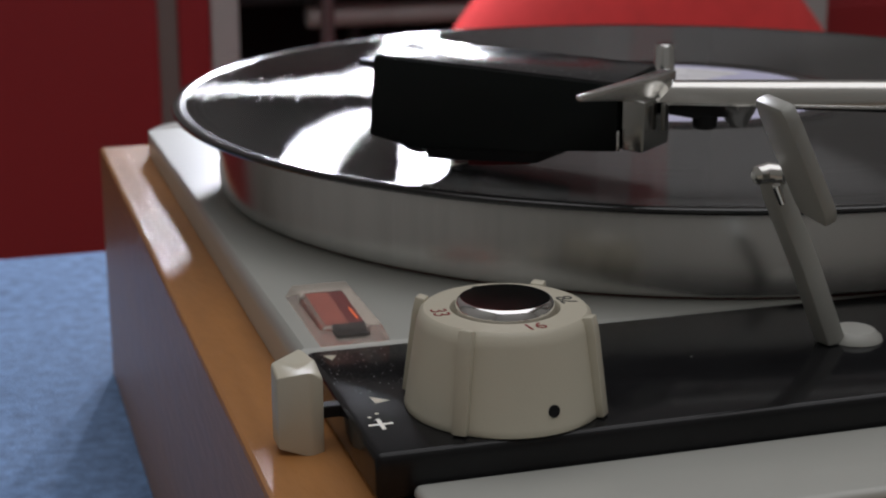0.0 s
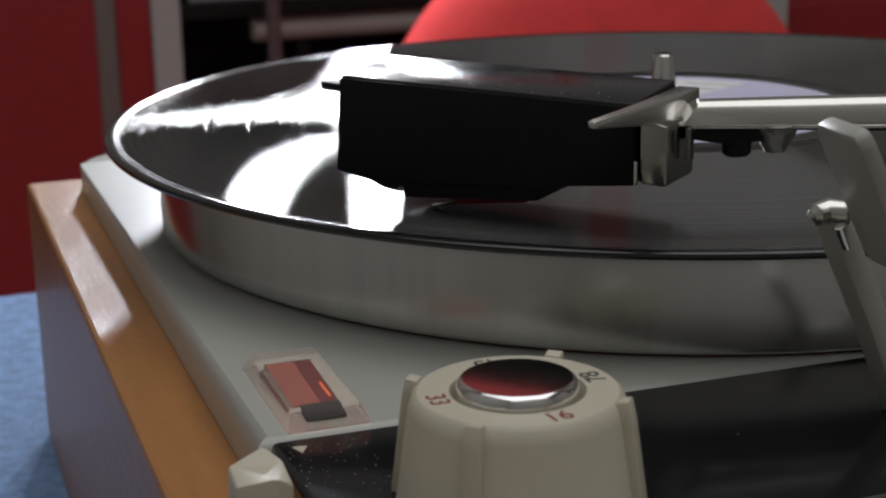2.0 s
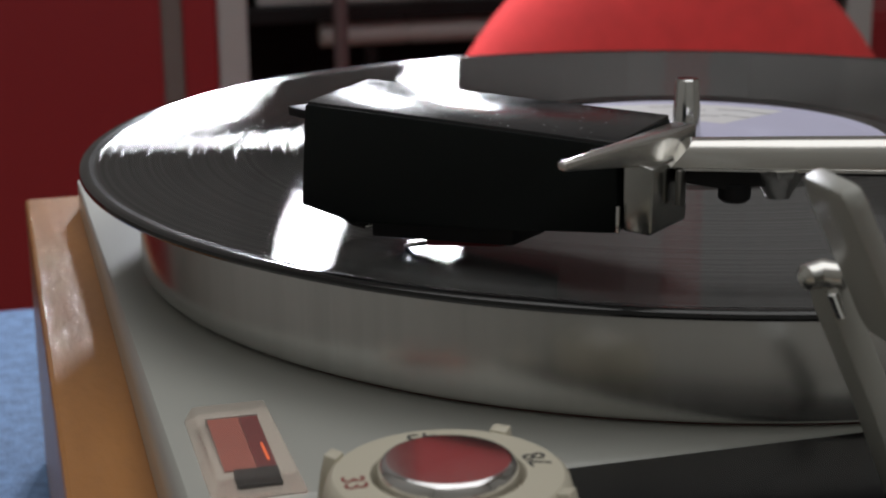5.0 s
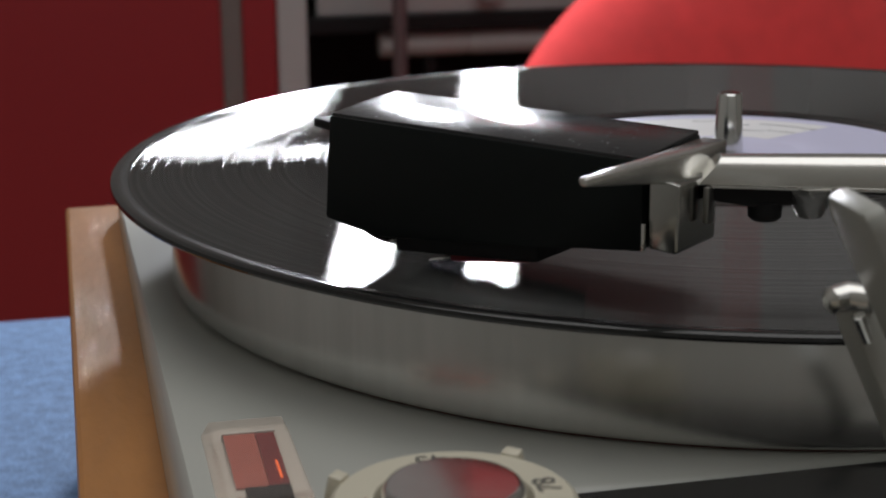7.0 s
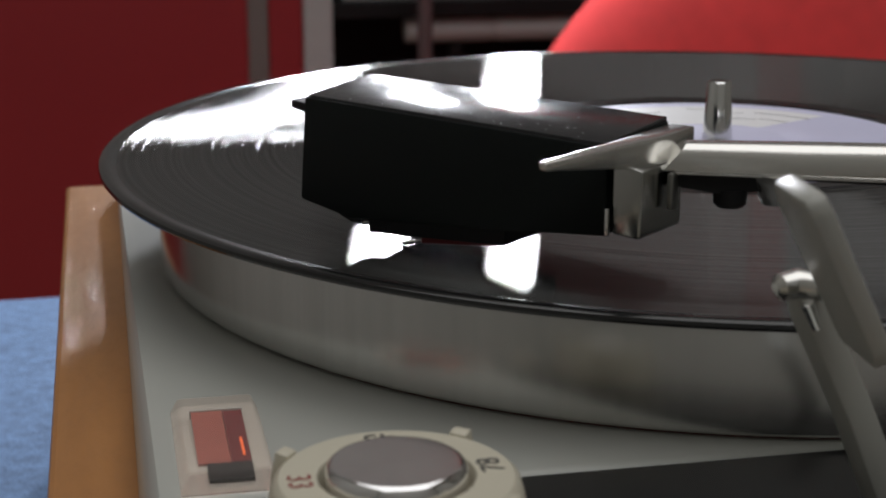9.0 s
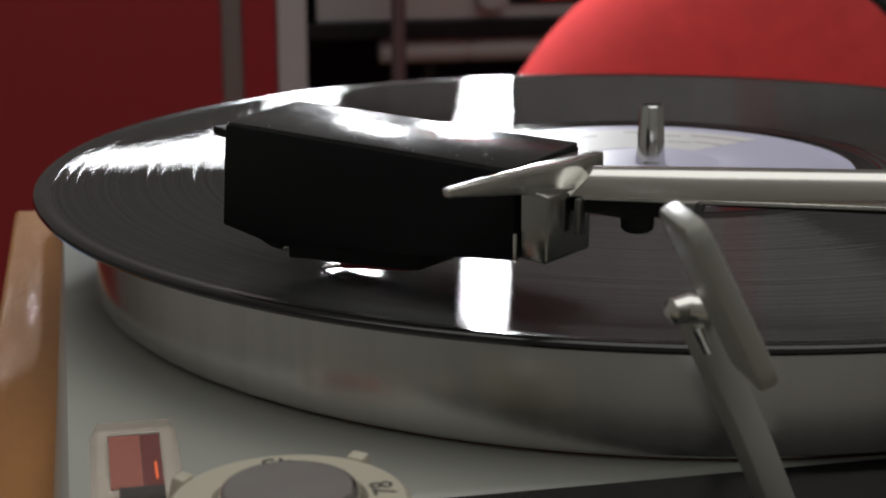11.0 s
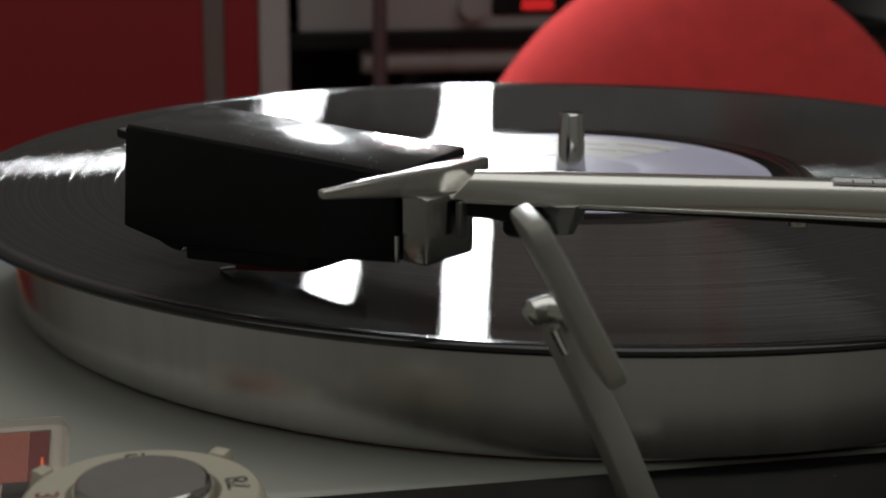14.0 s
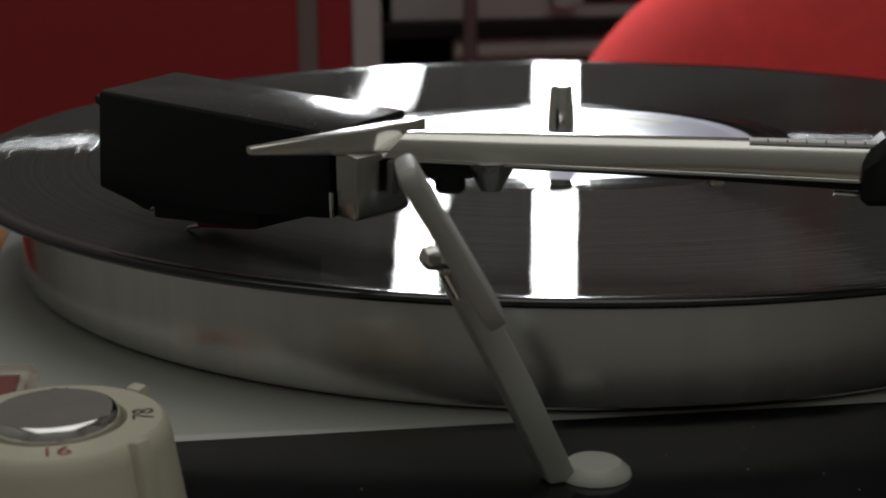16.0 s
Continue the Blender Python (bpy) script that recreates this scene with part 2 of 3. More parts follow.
def tube(points, radii, steps=20, squash=1.0):
    """A round bar along a few points, with a radius at each."""
    bm = bmesh.new()
    pts = [Vector(p) for p in points]
    rings = []
    for i, p in enumerate(pts):
        d = (pts[min(i + 1, len(pts) - 1)] - pts[max(i - 1, 0)]).normalized()
        side = d.cross(Vector((0, 0, 1)))
        side = side.normalized() if side.length > 1e-4 else Vector((1, 0, 0))
        up = side.cross(d).normalized()
        r = radii[i] if isinstance(radii, (list, tuple)) else radii
        rings.append([bm.verts.new((p + side * r * math.cos(2 * math.pi * k / steps) + up * r * squash * math.sin(2 * math.pi * k / steps)) * MM) for k in range(steps)])
    for a, b in zip(rings, rings[1:]):
        for k in range(steps):
            j = (k + 1) % steps
            bm.faces.new((a[k], a[j], b[j], b[k]))
    bm.faces.new(rings[0][::-1])
    bm.faces.new(rings[-1])
    return bm


def slab(points, widths, thick, side, bevel=0.6):
    """A flat bar of rectangular section along a line of points: width along `side`, thickness across it."""
    bm = bmesh.new()
    pts = [Vector(p) for p in points]
    s = Vector(side).normalized()
    rings = []
    for i, p in enumerate(pts):
        d = (pts[min(i + 1, len(pts) - 1)] - pts[max(i - 1, 0)]).normalized()
        nrm = d.cross(s).normalized()
        w = widths[i] / 2
        t = (thick[i] if isinstance(thick, (list, tuple)) else thick) / 2
        rings.append([bm.verts.new((p + s * a * w + nrm * b * t) * MM) for a, b in ((-1, -1), (1, -1), (1, 1), (-1, 1))])
    for a, b in zip(rings, rings[1:]):
        for k in range(4):
            j = (k + 1) % 4
            bm.faces.new((a[k], a[j], b[j], b[k]))
    bm.faces.new(rings[0][::-1])
    bm.faces.new(rings[-1])
    return bevelled(bm, bevel)


def lettering(name, text, at, size, turn, mat, parent):
    """Flat raised writing on a level surface."""
    cu = bpy.data.curves.new(name, "FONT")
    cu.body, cu.size, cu.extrude = text, size * MM, 0.05 * MM
    cu.align_x, cu.align_y = "CENTER", "CENTER"
    tmp = bpy.data.objects.new(name, cu)
    scene.collection.objects.link(tmp)
    me = bpy.data.meshes.new_from_object(tmp.evaluated_get(bpy.context.evaluated_depsgraph_get()))
    bpy.data.objects.remove(tmp)
    me.materials.clear()
    me.materials.append(mat)
    ob = new(name, me)
    ob.matrix_basis = pose(at[0] * MM, at[1] * MM, at[2] * MM, 0, 0, turn)
    ob.parent = parent
    return ob


# ---- the room: floor, walls, ceiling ----
FLOOR_Z = -560
# front, left and right walls are unseen, placed and toned for the metal's reflections
for nm, b, mt in (("floor", box(-1300, 1900, -1600, 1500, FLOOR_Z - 60, FLOOR_Z), FLOOR),
                  ("ceiling", box(-1300, 1900, -1600, 1500, 1900, 1960), CEILING),
                  ("wall_back", box(-1300, 1900, 1420, 1500, FLOOR_Z, 1900), GREY_WALL),
                  ("wall_front", box(-1300, 1900, -1660, -1600, FLOOR_Z, 1900), DIM_WALL),
                  ("wall_left", box(-1360, -1300, -1600, 1500, FLOOR_Z, 1900), DIM_WALL),
                  ("wall_right", box(1900, 1960, -1600, 1500, FLOOR_Z, 1900), DIM_WALL)):
    tagged(part(nm, b, mt), kind="structure")

# ---- blue cloth-covered bench under the deck ----
CLOTH_Z = -121.5


def cloth_bench():
    t = thing("cloth_covered_bench", (0, 0, CLOTH_Z), "low bench covered with a blue woven cloth", "bench")
    bm = bmesh.new()
    nx, ny = 90, 60
    x0, x1, y0, y1 = -280, 330, -330, 309
    grid = [[bm.verts.new(((x0 + (x1 - x0) * i / nx) * MM, (y0 + (y1 - y0) * j / ny) * MM,
                           0.0008 * noise.noise(Vector((i * 0.3, j * 0.3, 0))) if 0 < j < ny else -0.001)) for i in range(nx + 1)] for j in range(ny + 1)]
    for j in range(ny):
        for i in range(nx):
            bm.faces.new((grid[j][i], grid[j][i + 1], grid[j + 1][i + 1], grid[j + 1][i]))
    skirt = [[bm.verts.new((v.co.x, v.co.y + 0.004, -0.05 - 0.02 * noise.noise(Vector((k * 0.2, 3, 0))))) for k, v in enumerate(grid[ny])]]
    for i in range(nx):
        bm.faces.new((grid[ny][i], grid[ny][i + 1], skirt[0][i + 1], skirt[0][i]))
    part("cloth", bm, DENIM, t, "blue woven cloth", smooth=True)
    part("bench_top", box(-275, 325, -325, 304, -40, -2), BLACK_MATTE, t)
    for lx, ly in ((-240, -290), (290, -290), (-240, 262), (290, 262)):
        part("leg", box(lx - 25, lx + 25, ly - 25, ly + 25, FLOOR_Z - CLOTH_Z, -40, 2), BLACK_MATTE, t)


cloth_bench()

# ---- turntable: plinth, chassis, platter, record ----
DECK = -25.3
WOOD_TOP = -34.5


def plinth():
    t = thing("wooden_plinth", (0, 0, CLOTH_Z), "orange-brown varnished wooden turntable plinth on blue cloth", "turntable plinth")
    z0, z1 = 0, WOOD_TOP - CLOTH_Z
    part("side_board", box(-161.5, -137, -236, 133, z0, z1, 1.2), WOOD, t)
    part("side_board", box(238, 262, -236, 133, z0, z1, 1.2), WOOD, t)
    part("back_board", box(-136.9, 237.9, 109, 132.5, z0, z1 - 0.4, 1.0), WOOD_X, t)
    part("front_board", box(-136.9, 237.9, -235.5, -212, z0, z1 - 0.4, 1.0), WOOD_X, t)


plinth()


def strip_y(x, front):
    """The back or the front edge of the control strip."""
    return -195.0 if front else -136.0


def chassis():
    t = thing("turntable_chassis", (0, 0, WOOD_TOP), "cream enamelled metal turntable chassis in a wooden plinth", "turntable")
    o = -WOOD_TOP
    poly = [(-146, strip_y(-146, 0) + 0.2), (240, strip_y(240, 0) + 0.2)]
    corner = 16
    for k in range(7):
        a = radians(90 * k / 6)
        poly.append((240 - corner + corner * math.cos(a), 128 - corner + corner * math.sin(a)))
    for k in range(7):
        a = radians(90 + 90 * k / 6)
        poly.append((-146 + corner + corner * math.cos(a), 128 - corner + corner * math.sin(a)))
    bm = prism(poly, 0.3, DECK + o)
    top = [e for e in bm.edges if all(abs(v.co.z - (DECK + o) * MM) < 1e-7 for v in e.verts)]
    bmesh.ops.bevel(bm, geom=top, offset=3 * MM, segments=4, profile=0.5, affect="EDGES", clamp_overlap=True)
    part("deck_plate", bm, CREAM, t, smooth=True)
    lip = [(-137, strip_y(-137, 1) - 0.2), (-137, -222), (240, -226), (240, strip_y(240, 1) - 0.2)]
    part("front_ledge", prism(lip[::-1], 0.3, -31 + o, 2.0, 3), CREAM, t, smooth=True)
    strip = [(-143.5, strip_y(-143, 0)), (-143.5, strip_y(-143, 1)), (238, strip_y(238, 1)), (238, strip_y(238, 0))]
    part("control_strip", prism(strip[::-1], 0.25, DECK + 0.3 + o, 1.4, 3), BLACK_GLOSS, t, "glossy black control strip", smooth=True)
    # inlaid marks beside the speed lever
    z = DECK + 0.36 + o
    for tri in (((-140.5, -140.1), (-137.8, -140.5), (-139.4, -143.4)), ((-137.4, -166.3), (-134.0, -169.2), (-137.0, -170.0))):
        part("triangle_mark", prism(tri[::-1], z - 0.2, z, 0), KNOB, t, "white inlaid triangle")
    for cx, cy in ((-140.0, -176.8), (-138.2, -175.3)):
        part("dot_mark", lathe([(0, z - 0.2), (0.4, z - 0.2), (0.4, z), (0, z)], 12, (cx, cy)), KNOB, t, "small white dot")
    part("plus_mark", box(-141.2, -136.5, -181.2, -180.4, z - 0.2, z), KNOB, t, "white inlaid plus sign")
    part("plus_mark", box(-139.2, -138.4, -183.5, -178.1, z - 0.2, z + 0.05), KNOB, t, "white inlaid plus sign")
    return t


chassis()


def frustum(xb, yb, xt, yt, z0, z1, bevel):
    """A block whose four sides lean in from a base of +-xb, +-yb to a top of +-xt, +-yt."""
    bm = bmesh.new()
    lo = [bm.verts.new((x * MM, y * MM, z0 * MM)) for x, y in ((-xb, -yb), (xb, -yb), (xb, yb), (-xb, yb))]
    hi = [bm.verts.new((x * MM, y * MM, z1 * MM)) for x, y in ((-xt, -yt), (xt, -yt), (xt, yt), (-xt, yt))]
    bm.faces.new(lo[::-1])
    bm.faces.new(hi)
    for k in range(4):
        m = (k + 1) % 4
        bm.faces.new((lo[k], lo[m], hi[m], hi[k]))
    return bevelled(bm, bevel)


def strobe_window():
    t = thing("strobe_window", (-132.0, -115.2, DECK), "clear plastic strobe window with a red prism", "strobe window")
    part("cover", frustum(7.9, 19.0, 6.4, 17.0, 0.02, 3.5, 0.5), CLEAR, t, "clear bevelled plastic cover").visible_shadow = False
    slope = [0.5, 0.5, 2.1, 2.1]
    part("prism", prism([(-4.4, -9), (1.0, -9), (1.0, 12), (-4.4, 12)], [0.03] * 4, slope), AMBER, t, "red-orange prism face")
    part("prism", prism([(1.1, -9), (4.4, -9), (4.4, 12), (1.1, 12)], [0.03] * 4, [z - 0.1 for z in slope]), RED_PLASTIC, t, "dark red prism side")
    # added plate keeps the prism's red out of the platter's reflection
    part("prism_screen", box(-4.6, 4.6, 12.1, 12.8, 0.03, 2.3), GREY_LEVER, t, "added grey plate behind the prism")
    # glowing bar puts the neon's orange glint into the prism
    part("neon_glint", box(3.1, 3.5, -7.0, 0.5, 0.9, 1.15), glow("neon_orange", (1.0, 0.16, 0.03), 0.35), t, "glowing bar for the orange neon glint")
    part("mask", box(-3.0, 4.4, -14.2, -9.2, 0.03, 0.8, 0.2), BLACK_MATTE, t, "black mask")


strobe_window()


def speed_knob():
    c = (-113.0, -176.5)
    t = thing("speed_knob", (*c, DECK + 0.3), "ivory plastic speed selector knob with four ribs", "knob")
    prof = [(0, 0.1), (19.2, 0.1), (19.4, 0.6), (19.2, 1.5), (17.0, 16.5), (16.4, 18.6), (15.6, 19.3), (10.6, 19.3), (10.4, 18.6), (10.4, 16), (0, 16)]
    part("knob_body", lathe(prof, 96), KNOB, t, smooth=True)
    for a in (-133, -41, 48, 143):
        ca, sa = math.cos(radians(a)), math.sin(radians(a))
        bm = slab([(19.6 * ca, 19.6 * sa, 0.3), (17.5 * ca, 17.5 * sa, 16.5), (16.9 * ca, 16.9 * sa, 19.7)], [2.9, 2.9, 2.7], [2.4, 2.2, 2.0], (-sa, ca, 0), 0.3)
        part("rib", bm, KNOB, t, smooth=True)
    part("screw_hole", lathe([(0, 0), (1.2, 0), (1.2, 0.5), (0, 0.5)], 20), BLACK_MATTE, t).matrix_basis = (
        pose(0, 0, 0.0045, 0, 0, -80) @ pose(0.0184, 0, 0, 0, 82, 0))
    btn = [(0, 16.2), (9.5, 16.2), (9.6, 19.0), (9.45, 20.2), (9.1, 20.9), (8.7, 21.2), (8.55, 21.26), (8.5, 21.27), (8.4, 21.27), (4, 21.27), (0, 21.27)]
    part("button", lathe(btn, 72), BUTTON, t, "spun aluminium cap", smooth=True)
    for txt, a, ink in (("16", -84, RED_INK), ("33", 179, RED_INK), ("45", 91, DARK_INK), ("78", 3, DARK_INK)):
        r = 13.0
        lettering("number", txt, (r * math.cos(radians(a)), r * math.sin(radians(a)), 19.33), 4.6, a + 90, ink, t)


speed_knob()


def pitch_lever():
    t = thing("pitch_lever", (-147.3, -167, -24.2), "cream plastic fine-speed lever at the strip's end", "lever")
    plan = [(-8.6, -1.0), (-2.3, -2.6), (0.5, -1.2), (0.5, 6.0), (-2.3, 6.5), (-8.6, 5.0)]
    part("handle", prism(plan, [-9, -11, -11, -10, -10, -9], [5.6, 7.0, 4.7, 6.0, 9.0, 6.8], 0.6, 2), KNOB, t, smooth=True)
    part("stem", box(0.3, 7.0, 0, 3, -4, -1.5, 0.3), BLACK_MATTE, t)


pitch_lever()


def platter():
    t = thing("platter", (0, 0, DECK), "heavy turned aluminium turntable platter", "platter")
    o = -DECK
    prof = [(0, 0.3), (60, 0.3), (60, 1.9), (133.4, 1.9), (133.4, 0.75), (135.9, 0.75), (136.7, 0.95), (137.1, 1.5), (137.1, -2.6 + o), (136.6, -1.85 + o), (134.6, -1.6 + o), (0, -1.6 + o)]
    part("platter_rim", lathe(prof, 256), PLATTER, t, smooth=True)
    # added ring paints the red glow in the gap under the rim
    part("gap_glow_ring", lathe([(130, 0.05), (135.2, 0.05), (135.2, 0.68), (130, 0.68), (130, 0.05)], 160), DARK_RED, t, "added dark red ring for the glow under the rim", True)


platter()


def record():
    t = thing("vinyl_record", (0, 0, -1.55), "black vinyl record with a lavender paper label", "record")
    prof = [(3.6, 0.02), (146.2, 0.02), (146.2, 1.55), (60.5, 1.55), (60.5, 0.9), (3.6, 0.9), (3.6, 0.02)]
    part("disc", lathe(prof, 360), VINYL, t, smooth=True)
    bead = [(146.25, 0.02), (149.4, 0.02), (150.2, 0.35), (150.5, 0.85), (150.3, 1.5), (149.7, 1.85), (148.9, 1.98), (148.0, 1.9), (147.2, 1.66), (146.25, 1.56), (146.25, 0.02)]
    part("rim_bead", lathe(bead, 360), BEAD, t, "smooth raised rim of the record", smooth=True)
    band = [(60.4, 0.95), (60.4, 1.56), (59.4, 1.56), (59.1, 1.72), (58.7, 1.72), (58.4, 1.56), (57.0, 1.57), (56.7, 1.74), (56.3, 1.74), (56.0, 1.58), (54.5, 1.62), (52.0, 1.68), (3.6, 1.68), (3.6, 0.95), (60.4, 0.95)]
    part("run_out_band", lathe(band, 240), BEAD, t, "smooth run-out band with two raised grooves", smooth=True)
    part("label", lathe([(3.6, 1.69), (50, 1.69), (50, 1.79), (46.6, 1.79), (46.2, 1.73), (45.4, 1.73), (45.0, 1.79), (18.4, 1.79), (18.0, 1.74), (16.8, 1.74), (16.4, 1.79), (3.6, 1.79), (3.6, 1.69)], 128), LABEL, t, "lavender paper label", smooth=True)
    seg = [(19.0 * math.cos(radians(a)), 19.0 * math.sin(radians(a))) for a in range(230, 29, -15)]
    arc = [(44.5 * math.cos(radians(a)), 44.5 * math.sin(radians(a))) for a in range(30, 231, 6)]
    # white stands for the printing and for lamp glare painted in with it
    part("label_print_glare", prism(arc + seg, 1.795, 1.83), LABEL_W, t, "white area of print and lamp glare")
    for k, (a, r) in enumerate(((36, 38), (40, 30), (48, 38), (56, 28), (64, 36), (75, 40), (100, 36), (130, 40), (165, 36))):
        b = part("print_bar", box(-4, 4, -0.3, 0.3, 1.835, 1.86), DARK_INK, t, "unreadable print")
        b.matrix_basis = pose(r * MM * math.cos(radians(a)), r * MM * math.sin(radians(a)), 0, 0, 0, a + 90)


record()


def spindle():
    t = thing("spindle", (0, 0, 0.3), "chrome centre spindle of the turntable", "spindle")
    part("pin", lathe([(0, 0), (3.75, 0), (3.7, 0.4), (3.65, 1.0), (2.95, 13.9), (2.9, 14.0), (2.65, 14.35), (2.6, 14.4), (0, 14.4)], 40), CHROME, t, smooth=True)


spindle()

# ---- tonearm ----
U = Vector((40.4, -46.7, 0)).normalized()
V = Vector((-U.y, U.x, 0))
NOSE = Vector((-111, -74.6, 0))


def on_arm(u, v, z):
    p = NOSE + U * u + V * v
    return (p.x, p.y, z)


def tonearm():
    t = thing("tonearm", (96.5, -160.5, -24.9), "silver tonearm with a long black headshell playing the record", "tonearm")
    inv = Matrix.Translation((-0.0965, 0.1605, 0.0249))

    def add(name, bm, mat, parent=t, label="", smooth=True):
        bm.transform(inv)
        return part(name, bm, mat, parent, label, smooth)

    def extruded(profile, v0, v1, bevel, lift=0.0):
        """A side outline of (u, z) carried across the arm from v0 to v1."""
        bm = bmesh.new()
        a = [bm.verts.new(Vector(on_arm(u, v0, z)) * MM) for u, z in profile]
        b = [bm.verts.new(Vector(on_arm(u, v1, z + lift)) * MM) for u, z in profile]
        bm.faces.new(a)
        bm.faces.new(b[::-1])
        for k in range(len(profile)):
            m = (k + 1) % len(profile)
            bm.faces.new((a[k], b[k], b[m], a[m]))
        return bevelled(bm, bevel)

    shell = add("headshell", extruded([(-1.0, 27.1), (-2.6, 7.3), (10, 5.2), (45, 8.6), (65.2, 10.6), (65.2, 25.8)], 0, 20.5, 0.6, 1.5), BLACK_SHELL, label="long black headshell")
    add("top_plate", extruded([(-0.6, 27.6), (-0.7, 26.7), (64.9, 25.4), (64.9, 26.4)], 0.4, 20.2, 0.25, 1.5), BLACK_TOP, shell, "scuffed glossy black top")
    add("finger_tab", prism([on_arm(-9.0, 5.0, 0)[:2], on_arm(1, 1.5, 0)[:2], on_arm(3, 8, 0)[:2], on_arm(-7.0, 10.5, 0)[:2]], 23.4, 25.2, 0.3), BLACK_MATTE, shell)
    add("cartridge", prism([on_arm(13, 1.5, 0)[:2], on_arm(44, 1.5, 0)[:2], on_arm(44, 18, 0)[:2], on_arm(13, 18, 0)[:2]], [2.8, 5.2, 5.2, 2.8], 9, 0.4), BLACK_MATTE, label="black cartridge body")
    add("stylus_holder", prism([on_arm(24, 3.2, 0)[:2], on_arm(41, 3.2, 0)[:2], on_arm(41, 14, 0)[:2], on_arm(24, 14, 0)[:2]], [2.0, 4.2, 4.2, 2.0], 7.5, 0.6), RED_PLASTIC, label="dark red stylus holder")
    for k in range(4):
        add("contact_pin", tube([on_arm(13.5, 2.5 + 2 * k, 5), on_arm(11.0, 2.3 + 2 * k, 4.2)], 0.45, 8), SATIN, label="brass contact pin")
    for k, mt in enumerate((BLACK_MATTE, GREY_LEVER, BLACK_MATTE, GREY_LEVER)):
        v = 2.3 + 2 * k
        add("lead_wire", tube([on_arm(11.2, v, 4.5), on_arm(8.5, v + 0.3, 4.6), on_arm(6.0, v + 0.2, 5.4), on_arm(5.0, v, 7.6)], 0.7, 8), mt, label="thin cartridge lead wire")
    add("stylus", tube([on_arm(24, 7, 2.2), on_arm(17, 7, 0.4), on_arm(16.6, 7, 0.25)], [0.5, 0.35, 0.15], 8), SATIN)
    # collar and finger lift, along the rear end of the shell
    # chrome sliver added as the highlight line at the shell's rear slot
    add("slot_glint", extruded([(65.3, 10.9), (65.3, 15.6), (65.9, 15.6), (65.9, 10.9)], -0.35, 0.3, 0.08), CHROME, shell, "chrome sliver for the slot's bright line")
    add("collar", extruded([(66.1, 11.2), (71.2, 10.9), (71.6, 11.6), (71.6, 22.4), (66.1, 23.6)], 0.6, 14.0, 0.45), COLLAR, label="grey metal collar with a bright edge")
    add("collar_tab", extruded([(72.6, 15.2), (73.6, 15.0), (73.6, 21.2), (72.6, 21.2)], 7.0, 9.2, 0.2), DULL, label="narrow metal tab")
    lift = [on_arm(u, v, 0)[:2] for u, v in ((64.3, -18.8), (66.0, -19.2), (68.4, -2.0), (70.2, 7.2), (70.2, 20.4), (65.5, 20.4), (65.5, 1.0))]
    add("finger_lift", prism(lift, [25.3, 25.1, 22.9, 21.3, 21.3, 22.0, 23.0], [26.6, 26.5, 26.5, 26.6, 26.8, 26.8, 26.6], 0.4), SATIN, label="polished metal finger lift")
    # the arm is an open channel: a bright rounded cap over a dark rail
    a0, d = Vector((-57.3, -124.4, 0)), Vector((0.968, -0.25, 0)).normalized()
    n = Vector((-d.y, d.x, 0))
    up = Vector((0, 0, 1))

    def along(q, v, z):
        p = a0 + d * q + n * v
        return Vector((p.x, p.y, z))

    def channel(stations, section):
        """A bar along the arm; section gives (v, height share), stations (distance, low z, high z, skew)."""
        bm = bmesh.new()
        rings = [[bm.verts.new(along(q + skew * h, v, lo + (hi - lo) * h) * MM) for v, h in section] for q, lo, hi, skew in stations]
        for a, b in zip(rings, rings[1:]):
            for k in range(len(section)):
                m = (k + 1) % len(section)
                bm.faces.new((a[k], a[m], b[m], b[k]))
        bm.faces.new(rings[0][::-1])
        bm.faces.new(rings[-1])
        return bm

    cap = [(0.25, 0), (0, 0.06), (0, 0.35), (0.25, 0.62), (0.8, 0.83), (1.7, 0.95), (2.9, 1.0), (4.1, 1.0), (5.3, 0.95), (6.2, 0.83), (6.75, 0.62), (7, 0.35), (7, 0.06), (6.75, 0)]
    add("arm_channel", channel([(-1.6, 21.3, 25.9, 4.2), (20, 20.6, 25.8, 1.0), (57, 19.5, 25.4, 0), (82, 18.6, 24.9, 0), (165, 18.0, 26.5, 0)], cap), SATIN, label="satin silver channelled arm")
    add("channel_lip", channel([(0.6, 20.95, 21.35, 0), (20, 20.3, 20.65, 0), (57, 19.2, 19.55, 0), (82, 18.3, 18.65, 0)], [(-0.12, 0), (-0.12, 1), (0.7, 1), (0.7, 0)]), CHROME, label="bright lower lip")
    add("under_rail", channel([(18, 19.9, 21.0, 0), (40, 19.0, 20.4, 0), (57, 18.2, 19.8, 0), (80, 16.9, 18.9, 0), (150, 16.0, 18.9, 0)], [(0.8, 0), (0.8, 1), (6.2, 1), (6.2, 0)]), BLACK_MATTE)
    add("screw_block", channel([(1.0, 18.6, 21.2, 0), (8, 17.4, 21.0, 0), (19.5, 18.2, 20.8, 3.0)], [(1.0, 0), (1.0, 1), (6.0, 1), (6.0, 0)]), BLACK_MATTE, label="dark block under the arm")
    q = along(10.2, 3.2, 0)
    add("screw", tube([(q.x, q.y, 18.0), (q.x, q.y, 15.4), (q.x, q.y, 14.8)], [2.9, 2.8, 2.2], 18), BLACK_MATTE, label="black screw")
    q = along(17.6, 3.2, 0)
    add("bolt", tube([(q.x, q.y, 20.7), (q.x, q.y, 18.6), (q.x, q.y, 16.6), (q.x, q.y, 15.3)], [4.6, 3.9, 2.7, 2.1], 9), SATIN, label="silver funnel-shaped bolt")
    q = along(57.6, 3.4, 0)
